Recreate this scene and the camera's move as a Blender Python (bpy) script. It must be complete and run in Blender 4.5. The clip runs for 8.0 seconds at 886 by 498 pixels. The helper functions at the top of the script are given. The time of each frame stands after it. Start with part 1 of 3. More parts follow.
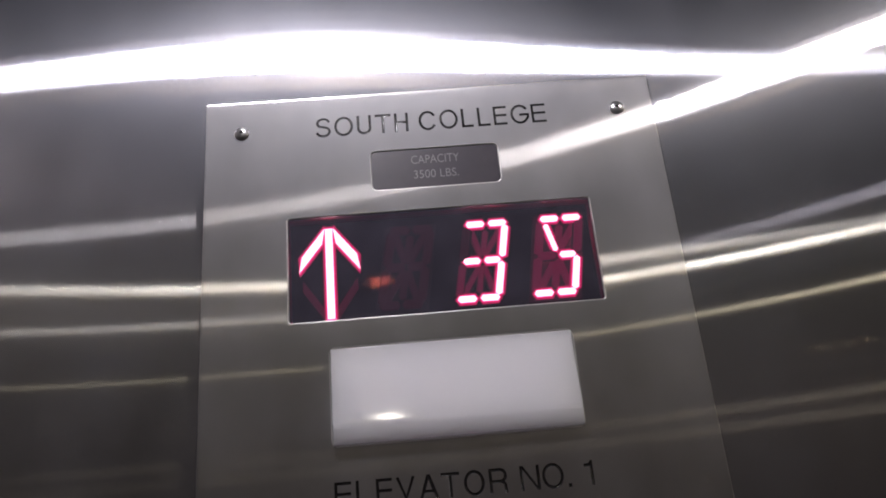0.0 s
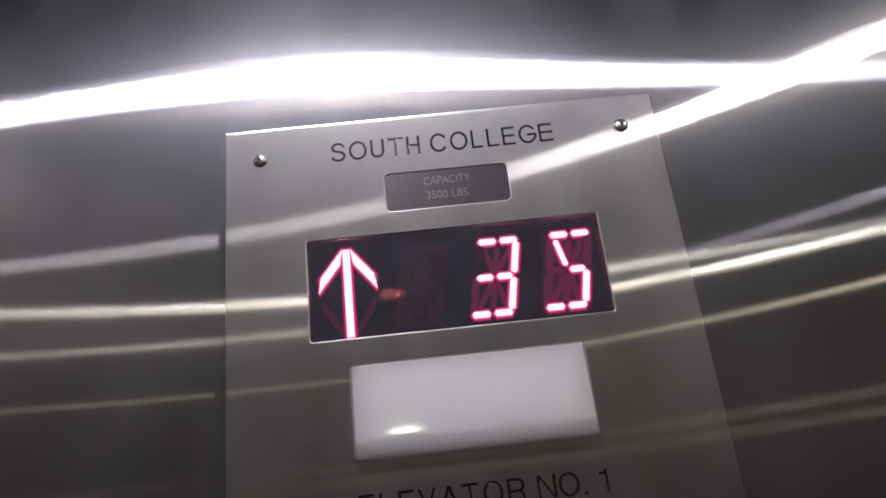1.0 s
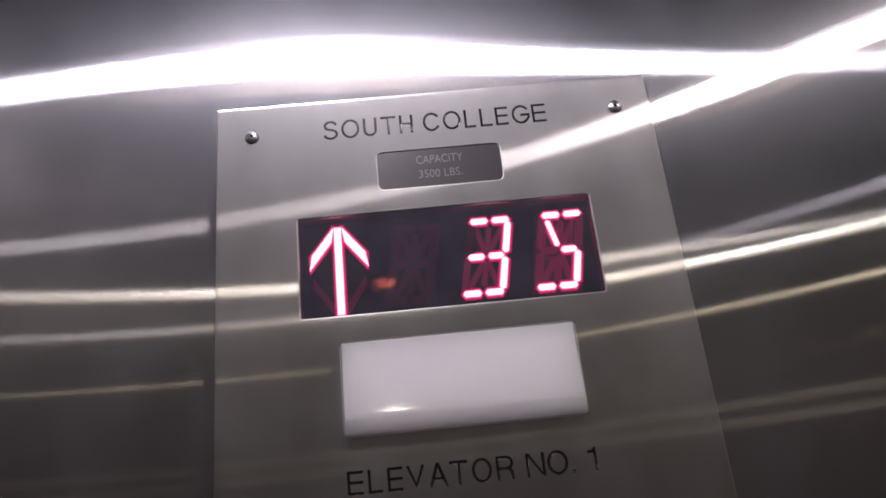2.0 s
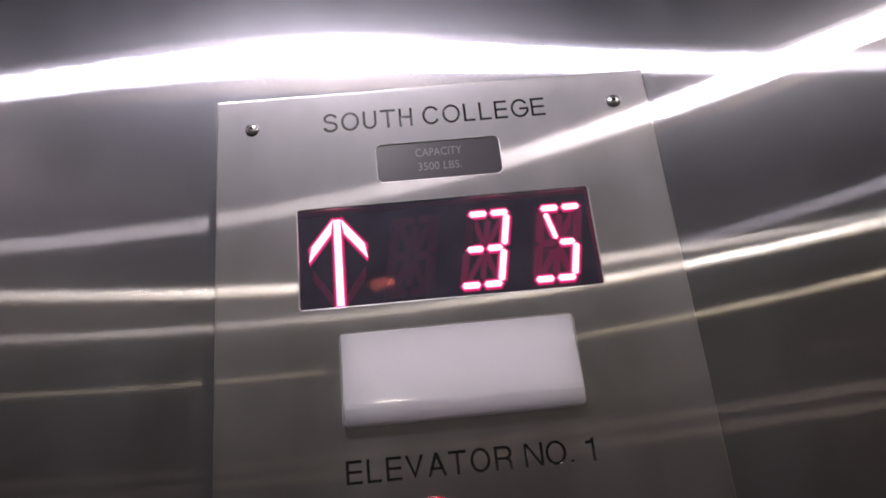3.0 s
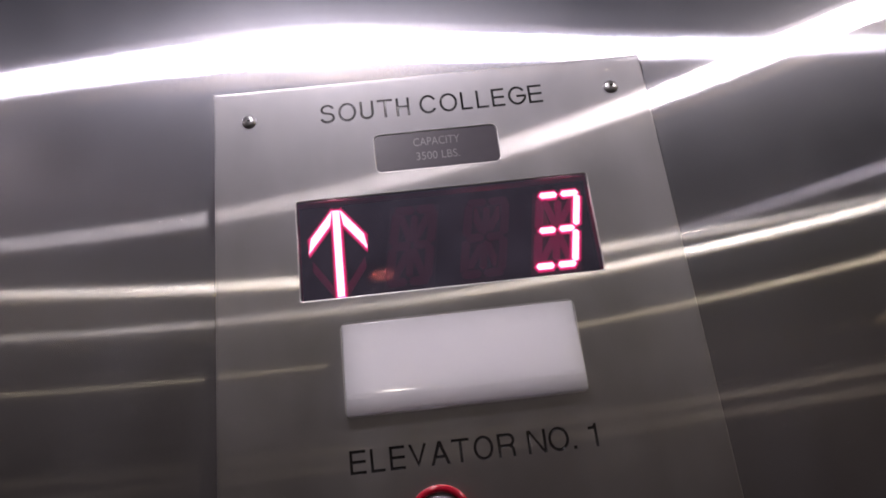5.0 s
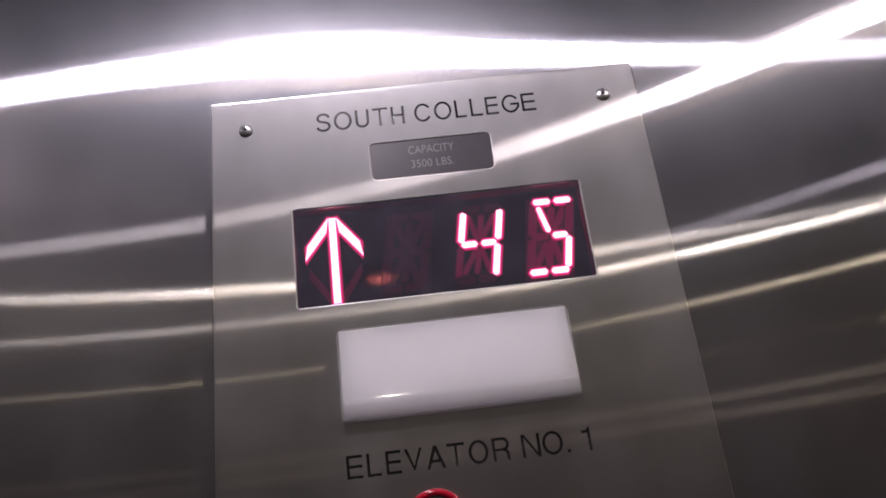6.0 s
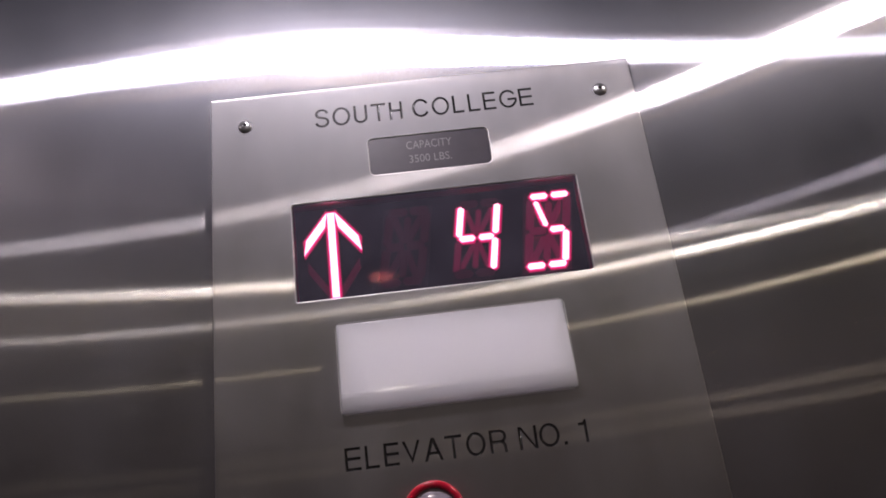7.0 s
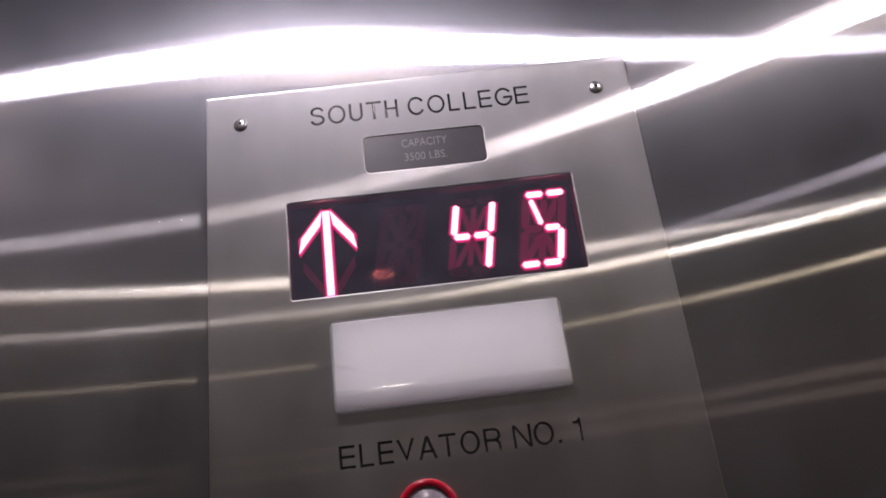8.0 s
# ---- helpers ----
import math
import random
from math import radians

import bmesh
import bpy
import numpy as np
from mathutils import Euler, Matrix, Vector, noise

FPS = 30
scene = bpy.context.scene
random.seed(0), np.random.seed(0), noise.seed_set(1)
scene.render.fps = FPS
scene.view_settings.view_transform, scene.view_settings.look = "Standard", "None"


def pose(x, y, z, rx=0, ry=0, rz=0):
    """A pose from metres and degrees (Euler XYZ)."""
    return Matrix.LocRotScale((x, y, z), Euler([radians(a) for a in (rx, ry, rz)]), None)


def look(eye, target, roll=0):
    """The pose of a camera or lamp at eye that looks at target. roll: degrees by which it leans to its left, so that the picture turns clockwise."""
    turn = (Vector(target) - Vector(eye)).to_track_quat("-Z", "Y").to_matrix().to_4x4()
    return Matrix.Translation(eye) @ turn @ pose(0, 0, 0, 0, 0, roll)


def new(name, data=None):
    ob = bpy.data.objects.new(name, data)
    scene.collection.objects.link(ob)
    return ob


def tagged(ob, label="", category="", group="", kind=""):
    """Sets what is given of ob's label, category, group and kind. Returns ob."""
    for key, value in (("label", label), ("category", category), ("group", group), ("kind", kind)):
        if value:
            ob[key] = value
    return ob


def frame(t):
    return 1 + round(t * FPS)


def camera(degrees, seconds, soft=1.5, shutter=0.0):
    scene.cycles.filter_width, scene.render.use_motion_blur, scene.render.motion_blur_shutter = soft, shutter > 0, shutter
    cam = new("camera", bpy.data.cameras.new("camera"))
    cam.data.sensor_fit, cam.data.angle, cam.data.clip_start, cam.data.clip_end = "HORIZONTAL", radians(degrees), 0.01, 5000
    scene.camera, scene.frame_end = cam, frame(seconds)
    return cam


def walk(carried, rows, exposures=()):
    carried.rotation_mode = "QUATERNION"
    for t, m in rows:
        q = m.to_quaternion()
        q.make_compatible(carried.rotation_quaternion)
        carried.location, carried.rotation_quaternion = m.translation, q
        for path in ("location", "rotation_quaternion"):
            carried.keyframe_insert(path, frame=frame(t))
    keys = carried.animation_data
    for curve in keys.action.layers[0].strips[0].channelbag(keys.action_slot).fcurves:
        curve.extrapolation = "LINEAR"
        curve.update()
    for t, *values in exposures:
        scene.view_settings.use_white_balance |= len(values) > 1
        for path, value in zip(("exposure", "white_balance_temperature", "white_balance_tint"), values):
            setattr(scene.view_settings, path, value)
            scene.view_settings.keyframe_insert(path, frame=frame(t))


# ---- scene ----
# ---- camera ----
cam = camera(62.56, 8.0, soft=1.8)
walk(cam, [
    (0.0, look((-0.0170, -0.3819, 1.8088), (0.0243, 0.5576, 2.1491), -5.26)),
    (0.2, look((-0.0187, -0.3872, 1.8108), (0.0244, 0.5488, 2.1602), -5.67)),
    (0.5, look((-0.0211, -0.3953, 1.8138), (0.0169, 0.5381, 2.1707), -6.37)),
    (1.0, look((-0.0196, -0.3973, 1.8086), (0.0101, 0.5376, 2.1623), -6.47)),
    (1.2, look((-0.0187, -0.3960, 1.8070), (0.0080, 0.5376, 2.1644), -6.38)),
    (1.5, look((-0.0173, -0.3941, 1.8044), (0.0104, 0.5401, 2.1603), -6.34)),
    (1.7, look((-0.0177, -0.3939, 1.8030), (0.0132, 0.5453, 2.1454), -6.13)),
    (2.8, look((-0.0202, -0.3932, 1.7957), (0.0211, 0.5426, 2.1458), -5.99)),
    (3.0, look((-0.0206, -0.3931, 1.7944), (0.0204, 0.5435, 2.1423), -5.89)),
    (3.5, look((-0.0196, -0.3903, 1.7962), (0.0186, 0.5480, 2.1401), -5.96)),
    (4.0, look((-0.0159, -0.3867, 1.7938), (0.0234, 0.5533, 2.1329), -6.03)),
    (4.5, look((-0.0211, -0.3897, 1.7927), (0.0264, 0.5499, 2.1317), -6.59)),
    (4.7, look((-0.0208, -0.3908, 1.7927), (0.0201, 0.5495, 2.1307), -6.63)),
    (5.8, look((-0.0191, -0.3971, 1.7931), (0.0230, 0.5431, 2.1311), -7.26)),
    (6.0, look((-0.0188, -0.3983, 1.7931), (0.0245, 0.5410, 2.1336), -7.21)),
    (6.5, look((-0.0159, -0.3985, 1.7912), (0.0234, 0.5407, 2.1323), -7.09)),
    (7.0, look((-0.0153, -0.3998, 1.7887), (0.0217, 0.5396, 2.1294), -7.23)),
    (7.5, look((-0.0119, -0.4003, 1.7891), (0.0234, 0.5397, 2.1285), -7.04)),
    (8.0, look((-0.0113, -0.3998, 1.7890), (0.0229, 0.5410, 2.1262), -7.16)),
], exposures=[(0.0, 0.26, 6380, 15), (1.2, 0.26, 6400, 15), (1.7, 0.33, 6500, 19), (3.0, 0.38, 6500, 22), (8.0, 0.41, 6500, 24)])

# ---- world: the car is closed, only a trace of light leaks in ----
world = bpy.data.worlds.new("world")
scene.world = world
world.use_nodes = True
world.node_tree.nodes["Background"].inputs[0].default_value = (0.5, 0.5, 0.55, 1)
world.node_tree.nodes["Background"].inputs[1].default_value = 0.02

# the car, in metres: inside faces of the walls
X0, X1, Y0, Y1, CEIL = -0.41, 2.20, -1.42, 0.0027, 2.275
TOP = 2.05          # height of the panel's upper edge


# ---- materials ----
def nodes_of(name):
    m = bpy.data.materials.new(name)
    m.use_nodes = True
    t = m.node_tree
    return m, t, t.nodes["Principled BSDF"]


def node(t, kind, **values):
    n = t.nodes.new(kind)
    for key, v in values.items():
        n.inputs[key.replace("_", " ")].default_value = v
    return n


def math_node(t, op, a, b=None):
    n = t.nodes.new("ShaderNodeMath")
    n.operation = op
    for i, v in enumerate((a, b)):
        if v is None:
            continue
        if isinstance(v, (int, float)):
            n.inputs[i].default_value = v
        else:
            t.links.new(v, n.inputs[i])
    return n.outputs[0]


def spread(t, value, low, high, a, b):
    n = t.nodes.new("ShaderNodeMapRange")
    for i, v in enumerate((low, high, a, b)):
        n.inputs[i + 1].default_value = v
    t.links.new(value, n.inputs[0])
    return n.outputs[0]


def noise_at(t, scale, xyz=(1, 1, 1), detail=3.0):
    co = t.nodes.new("ShaderNodeTexCoord")
    mp = t.nodes.new("ShaderNodeMapping")
    mp.inputs["Scale"].default_value = xyz
    nz = node(t, "ShaderNodeTexNoise", Scale=scale, Detail=detail)
    t.links.new(co.outputs["Object"], mp.inputs[0])
    t.links.new(mp.outputs[0], nz.inputs["Vector"])
    return nz.outputs[0]


def brushed(name, base, rough, grain, haze_mix, haze_rough, aniso=0.9, along=(1, 0, 0.002), drag=0.3, glow=0.115):
    """Steel with a vertical grain, which drags highlights out sideways; its hazy part is for wiping and fingers, and
    imitates veiling glare.
    """
    m, t, p = nodes_of(name)
    t.nodes.remove(p)
    geo = t.nodes.new("ShaderNodeNewGeometry")
    n1 = noise_at(t, 1.0, (1500.0, 1500.0, 5.0), 3.0)
    tilt = math_node(t, "MULTIPLY", math_node(t, "SUBTRACT", n1, 0.5), grain)
    comb = t.nodes.new("ShaderNodeCombineXYZ")
    t.links.new(tilt, comb.inputs[0 if along[0] else 1])
    add = t.nodes.new("ShaderNodeVectorMath")
    add.operation = "ADD"
    t.links.new(geo.outputs["Normal"], add.inputs[0])
    t.links.new(comb.outputs[0], add.inputs[1])
    nrm = t.nodes.new("ShaderNodeVectorMath")
    nrm.operation = "NORMALIZE"
    t.links.new(add.outputs[0], nrm.inputs[0])
    cloud = noise_at(t, 7.0, (1, 1, 0.7), 4.0)
    blot = noise_at(t, 28.0, (1, 1, 0.5), 3.0)
    wear = math_node(t, "ADD", math_node(t, "MULTIPLY", cloud, 0.7), math_node(t, "MULTIPLY", blot, 0.3))
    side = t.nodes.new("ShaderNodeCombineXYZ")
    for i in range(3):
        side.inputs[i].default_value = along[i]
    sharp = t.nodes.new("ShaderNodeBsdfAnisotropic")
    sharp.inputs["Color"].default_value = (*base, 1)
    sharp.inputs["Anisotropy"].default_value = -aniso
    t.links.new(side.outputs[0], sharp.inputs["Tangent"])
    t.links.new(spread(t, wear, 0.35, 0.65, rough * 0.9, rough * 1.15), sharp.inputs["Roughness"])
    t.links.new(nrm.outputs[0], sharp.inputs["Normal"])
    hz = t.nodes.new("ShaderNodeBsdfAnisotropic")
    hz.inputs["Color"].default_value = (*base, 1)
    hz.inputs["Anisotropy"].default_value = -0.35
    t.links.new(side.outputs[0], hz.inputs["Tangent"])
    t.links.new(spread(t, blot, 0.3, 0.7, haze_rough * 0.85, haze_rough * 1.15), hz.inputs["Roughness"])
    t.links.new(nrm.outputs[0], hz.inputs["Normal"])
    wide = t.nodes.new("ShaderNodeBsdfAnisotropic")
    wide.inputs["Color"].default_value = (*base, 1)
    wide.inputs["Anisotropy"].default_value = -0.96
    wide.inputs["Roughness"].default_value = rough * 1.15
    t.links.new(side.outputs[0], wide.inputs["Tangent"])
    both = t.nodes.new("ShaderNodeMixShader")
    both.inputs[0].default_value = drag
    t.links.new(sharp.outputs[0], both.inputs[1])
    t.links.new(wide.outputs[0], both.inputs[2])
    mix = t.nodes.new("ShaderNodeMixShader")
    t.links.new(spread(t, wear, 0.36, 0.64, haze_mix * 0.6, haze_mix * 1.4), mix.inputs[0])
    # added soft lobe: imitates the bloom close round each highlight
    soft = t.nodes.new("ShaderNodeBsdfAnisotropic")
    soft.inputs["Color"].default_value = (*base, 1)
    soft.inputs["Anisotropy"].default_value = -0.62
    soft.inputs["Roughness"].default_value = 0.36
    t.links.new(side.outputs[0], soft.inputs["Tangent"])
    t.links.new(nrm.outputs[0], soft.inputs["Normal"])
    near = t.nodes.new("ShaderNodeMixShader")
    near.inputs[0].default_value = glow
    t.links.new(both.outputs[0], near.inputs[1])
    t.links.new(soft.outputs[0], near.inputs[2])
    t.links.new(near.outputs[0], mix.inputs[1])
    t.links.new(hz.outputs[0], mix.inputs[2])
    t.links.new(mix.outputs[0], t.nodes["Material Output"].inputs[0])
    return m


def plain(name, base, rough=0.5, metal=0.0, vary=0.15, scale=60.0, bump=0.0, coat=0.0, emit=None, glow=0.0):
    m, t, p = nodes_of(name)
    n = noise_at(t, scale, (1, 1, 1), 4.0)
    ramp = t.nodes.new("ShaderNodeMix")
    ramp.data_type = "RGBA"
    ramp.inputs[6].default_value = (*[c * (1 - vary) for c in base], 1)
    ramp.inputs[7].default_value = (*[min(1, c * (1 + vary)) for c in base], 1)
    t.links.new(n, ramp.inputs[0])
    t.links.new(ramp.outputs[2], p.inputs["Base Color"])
    t.links.new(spread(t, n, 0.3, 0.7, rough * 0.9, min(1, rough * 1.1)), p.inputs["Roughness"])
    p.inputs["Metallic"].default_value = metal
    p.inputs["Coat Weight"].default_value = coat
    if bump:
        b = node(t, "ShaderNodeBump", Strength=bump, Distance=0.0005)
        t.links.new(n, b.inputs["Height"])
        t.links.new(b.outputs[0], p.inputs["Normal"])
    if emit:
        p.inputs["Emission Color"].default_value = (*emit, 1)
        p.inputs["Emission Strength"].default_value = glow
    return m


STEEL_WALL = brushed("brushed_steel_wall", (0.545, 0.548, 0.597), 0.145, 0.015, 0.12, 0.56)
STEEL_PLATE = brushed("brushed_steel_plate", (0.59, 0.578, 0.596), 0.150, 0.015, 0.27, 0.58, 0.89, glow=0.17)
STEEL_EDGE = plain("cut_steel_edge", (0.50, 0.49, 0.485), 0.46, 1.0, 0.06, 400.0)
STEEL_SCREW = plain("polished_screw_steel", (0.70, 0.69, 0.70), 0.34, 1.0, 0.05, 300.0)
DARK_GAP = plain("dark_socket", (0.015, 0.015, 0.017), 0.6)
INK = plain("black_engraving_fill", (0.010, 0.009, 0.010), 0.22, 0.0, 0.3, 500.0, bump=0.15)
INK.node_tree.nodes["Principled BSDF"].inputs["Specular IOR Level"].default_value = 0.45
PLAQUE = plain("grey_engraved_plastic", (0.070, 0.061, 0.074), 0.38, 0.0, 0.1, 200.0)
PLAQUE_INK = plain("pale_grey_lettering", (0.27, 0.255, 0.275), 0.5)
LENS_WHITE = plain("milky_white_acrylic", (0.89, 0.865, 0.935), 0.09, 0.0, 0.02, 30.0)
lens_shader = LENS_WHITE.node_tree.nodes["Principled BSDF"]
lens_shader.inputs["Subsurface Weight"].default_value = 1.0
lens_shader.inputs["Subsurface Radius"].default_value = (1.0, 1.0, 1.0)
lens_shader.inputs["Subsurface Scale"].default_value = 0.03
BOARD = plain("black_display_board", (0.005, 0.0012, 0.0022), 0.9, 0.0, 0.2, 90.0)
BOARD.node_tree.nodes["Principled BSDF"].inputs["Specular IOR Level"].default_value = 0.1
# red reflection of the lit digits put into the bezel's own colour
BEZEL = plain("bezel_with_red_glint", (0.75, 0.09, 0.22), 0.55, 1.0, 0.1, 90.0)
# red spill from lit neighbours is put in as a faint glow of unlit windows
SEG_OFF = plain("unlit_diode_faint_spill_glow", (0.13, 0.007, 0.045), 0.5, 0.0, 0.1, 200.0, emit=(1.0, 0.03, 0.32), glow=0.018)
SEG_LEAK = plain("unlit_diode_spill_glow", (0.22, 0.010, 0.07), 0.5, 0.0, 0.1, 200.0, emit=(1.0, 0.03, 0.32), glow=0.15)
SEG_DIM = plain("unlit_arrow_spill_glow", (0.18, 0.008, 0.055), 0.5, 0.0, 0.1, 200.0, emit=(1.0, 0.03, 0.32), glow=0.055)
SEG_ON = plain("lit_red_diode_window", (0.3, 0.05, 0.09), 0.5, 0.0, 0.05, 200.0, emit=(1.0, 0.52, 0.58), glow=8.0)
SEG_BODY = plain("dark_red_module_body", (0.035, 0.003, 0.012), 0.6, 0.0, 0.2, 200.0)
# spill of the lit digit put in as the body's own glow
SEG_BODY_LIT = plain("red_module_spill_glow", (0.05, 0.004, 0.016), 0.6, 0.0, 0.2, 200.0, emit=(1.0, 0.03, 0.32), glow=0.018)
# red glare round lit bars, put in as glow of their rim and flange
SEG_RIM = plain("red_glare_fringe", (0.3, 0.02, 0.06), 0.5, 0.0, 0.05, 200.0, emit=(1.0, 0.03, 0.30), glow=2.0)
SEG_HALO = plain("red_glare_halo", (0.2, 0.01, 0.04), 0.6, 0.0, 0.05, 200.0, emit=(1.0, 0.02, 0.25), glow=0.80)
RED_RING = plain("red_plastic_collar", (0.52, 0.008, 0.03), 0.18, 0.0, 0.08, 100.0, coat=0.5)
BUTTON_FACE = plain("smoky_button_face", (0.50, 0.45, 0.52), 0.16, 0.35, 0.1, 100.0)
CEILING_PAINT = plain("dark_ceiling_panel", (0.10, 0.122, 0.18), 0.6, 0.0, 0.1, 8.0)
BRONZE = plain("satin_bronze", (0.22, 0.20, 0.19), 0.36, 1.0, 0.1, 4.0)
LAMINATE = plain("brown_wall_laminate", (0.168, 0.149, 0.150), 0.45, 0.0, 0.25, 3.0)
POLISHED = plain("polished_bronze_sheet", (0.55, 0.46, 0.32), 0.02, 1.0, 0.08, 3.0)
FLOOR_RUBBER = plain("dark_rubber_floor", (0.06, 0.058, 0.055), 0.7, 0.0, 0.3, 40.0, bump=0.3)
LAMP_HOUSING = plain("dark_lamp_housing", (0.10, 0.10, 0.11), 0.5)
# glow differs from lamp to lamp, set by the brightness of each streak
LAMP_FRONT = plain("bright_frosted_glass", (0.8, 0.8, 0.8), 0.5, emit=(0.98, 0.96, 1.0), glow=252.0)
LAMP_MID = plain("lit_frosted_glass", (0.8, 0.8, 0.8), 0.5, emit=(1.0, 0.96, 0.90), glow=136.0)
LAMP_WARM = plain("warm_frosted_glass", (0.8, 0.8, 0.8), 0.5, emit=(0.98, 0.93, 0.77), glow=84.0)
LAMP_DIM = plain("dim_frosted_glass", (0.8, 0.8, 0.8), 0.5, emit=(1.0, 0.96, 0.98), glow=52.0)
LAMP_FAR = plain("strong_warm_frosted_glass", (0.8, 0.8, 0.8), 0.5, emit=(1.0, 0.89, 0.57), glow=185.0)
LAMP_SMALL = plain("added_amber_glow", (0.8, 0.8, 0.8), 0.5, emit=(1.0, 0.86, 0.58), glow=40.0)
LAMP_LINER = plain("cream_reflector", (0.72, 0.60, 0.36), 0.4)
# darker copy for the front row: dims the lower edge of its bright streaks
LAMP_LINER_DARK = plain("darkened_reflector", (0.13, 0.10, 0.052), 0.4)


def pane_material():
    m, t, p = nodes_of("smoked_display_window")
    t.nodes.remove(p)
    tr = t.nodes.new("ShaderNodeBsdfTransparent")
    tr.inputs[0].default_value = (0.74, 0.57, 0.62, 1)
    # gloss colour is tinted red so the mirrored lamp looks orange
    gl = t.nodes.new("ShaderNodeBsdfGlossy")
    gl.inputs["Roughness"].default_value = 0.035
    gl.inputs["Color"].default_value = (0.055, 0.014, 0.011, 1)
    fr = t.nodes.new("ShaderNodeFresnel")
    fr.inputs[0].default_value = 1.45
    # grey haze of reflections put in as a thin diffuse layer
    grey_veil = t.nodes.new("ShaderNodeBsdfDiffuse")
    grey_veil.inputs[0].default_value = (0.50, 0.46, 0.62, 1)
    veiled = t.nodes.new("ShaderNodeMixShader")
    t.links.new(spread(t, noise_at(t, 60.0), 0.3, 0.7, 0.080, 0.120), veiled.inputs[0])
    t.links.new(tr.outputs[0], veiled.inputs[1])
    t.links.new(grey_veil.outputs[0], veiled.inputs[2])
    mx = t.nodes.new("ShaderNodeMixShader")
    t.links.new(fr.outputs[0], mx.inputs[0])
    t.links.new(veiled.outputs[0], mx.inputs[1])
    t.links.new(gl.outputs[0], mx.inputs[2])
    t.links.new(mx.outputs[0], t.nodes["Material Output"].inputs[0])
    return m


PANE = pane_material()


# ---- building helpers ----
def mesh_of(name, bm, *materials, smooth=None):
    me = bpy.data.meshes.new(name)
    bmesh.ops.recalc_face_normals(bm, faces=bm.faces)
    bm.to_mesh(me)
    bm.free()
    for m in materials:
        me.materials.append(m)
    if smooth is not None:
        me.shade_smooth()
        me.set_sharp_from_angle(angle=radians(smooth))
    return me


def part(name, bm, material, parent=None, label="", smooth=None):
    mats = material if isinstance(material, (list, tuple)) else (material,)
    ob = new(name, mesh_of(name, bm, *mats, smooth=smooth))
    ob.parent = parent
    return tagged(ob, label)


def box(bm, x0, x1, y0, y1, z0, z1, bevel=0.0, mat=0):
    made = bmesh.ops.create_cube(bm, size=1.0, matrix=Matrix.LocRotScale(
        ((x0 + x1) / 2, (y0 + y1) / 2, (z0 + z1) / 2), None, (x1 - x0, y1 - y0, z1 - z0)))
    if bevel:
        edges = {e for v in made["verts"] for e in v.link_edges}
        bmesh.ops.bevel(bm, geom=list(edges), offset=bevel, segments=2, affect="EDGES", profile=0.5)
    return made


def rounded_loop(x0, x1, z0, z1, r, steps=5):
    """Corner points of a rounded rectangle, counter-clockwise as seen from the car."""
    pts = []
    for cx, cz, a in ((x1 - r, z1 - r, 0), (x0 + r, z1 - r, 90), (x0 + r, z0 + r, 180), (x1 - r, z0 + r, 270)):
        for i in range(steps + 1):
            w = radians(a + 90 * i / steps)
            pts.append((cx + r * math.cos(w), cz + r * math.sin(w)))
    return pts


def cut_plate(outer, holes, front, back, chamfer, worn=0.0, grooves=()):
    """A sheet with openings through it. outer and holes: (x0, x1, z0, z1, r). Faces: 0 front, 1 cut edges."""
    bm = bmesh.new()
    ring_edges = []
    for n, (x0, x1, z0, z1, r) in enumerate([outer] + holes):
        s = chamfer if n == 0 else -chamfer
        loops = []
        curve = [(s * (1 - math.sin(radians(w))), front + chamfer * (1 - math.cos(radians(w)))) for w in (0, 15, 30, 50, 70, 90)]
        if n == 0 and worn:
            curve = [(worn, front), (0.0003, front + worn * math.tan(radians(4)))] + [(i, y + worn * math.tan(radians(4))) for i, y in ((0.00015, 0.0001), (0.0, 0.0003))]
        for inset, y in curve + [(0.0, back)]:
            pts = rounded_loop(x0 + inset, x1 - inset, z0 + inset, z1 - inset, max(r - inset, 0.0003))
            loops.append([bm.verts.new((x, y, z)) for x, z in pts])
        for k, (a, b) in enumerate(zip(loops, loops[1:])):
            face_rim = n == 0 and worn > 0 and k == 0
            for i in range(len(a)):
                j = (i + 1) % len(a)
                f = bm.faces.new((a[i], a[j], b[j], b[i]))
                f.material_index, f.smooth = (0, False) if face_rim else (1, True)
        for i in range(len(loops[0])):
            ring_edges.append(bm.edges.get((loops[0][i], loops[0][(i + 1) % len(loops[0])])))
    islands = []
    for outline, inner in grooves:
        loop = [bm.verts.new((x, front, z)) for x, z in outline]
        ring_edges += [bm.edges.new((loop[i], loop[(i + 1) % len(loop)])) for i in range(len(loop))]
        islands += inner
    filled = bmesh.ops.triangle_fill(bm, edges=ring_edges, use_beauty=True, use_dissolve=False)
    for g in filled["geom"]:
        if isinstance(g, bmesh.types.BMFace):
            g.material_index = 0
    for pts in islands:
        bm.faces.new([bm.verts.new((x, front, z)) for x, z in pts])
    return bm


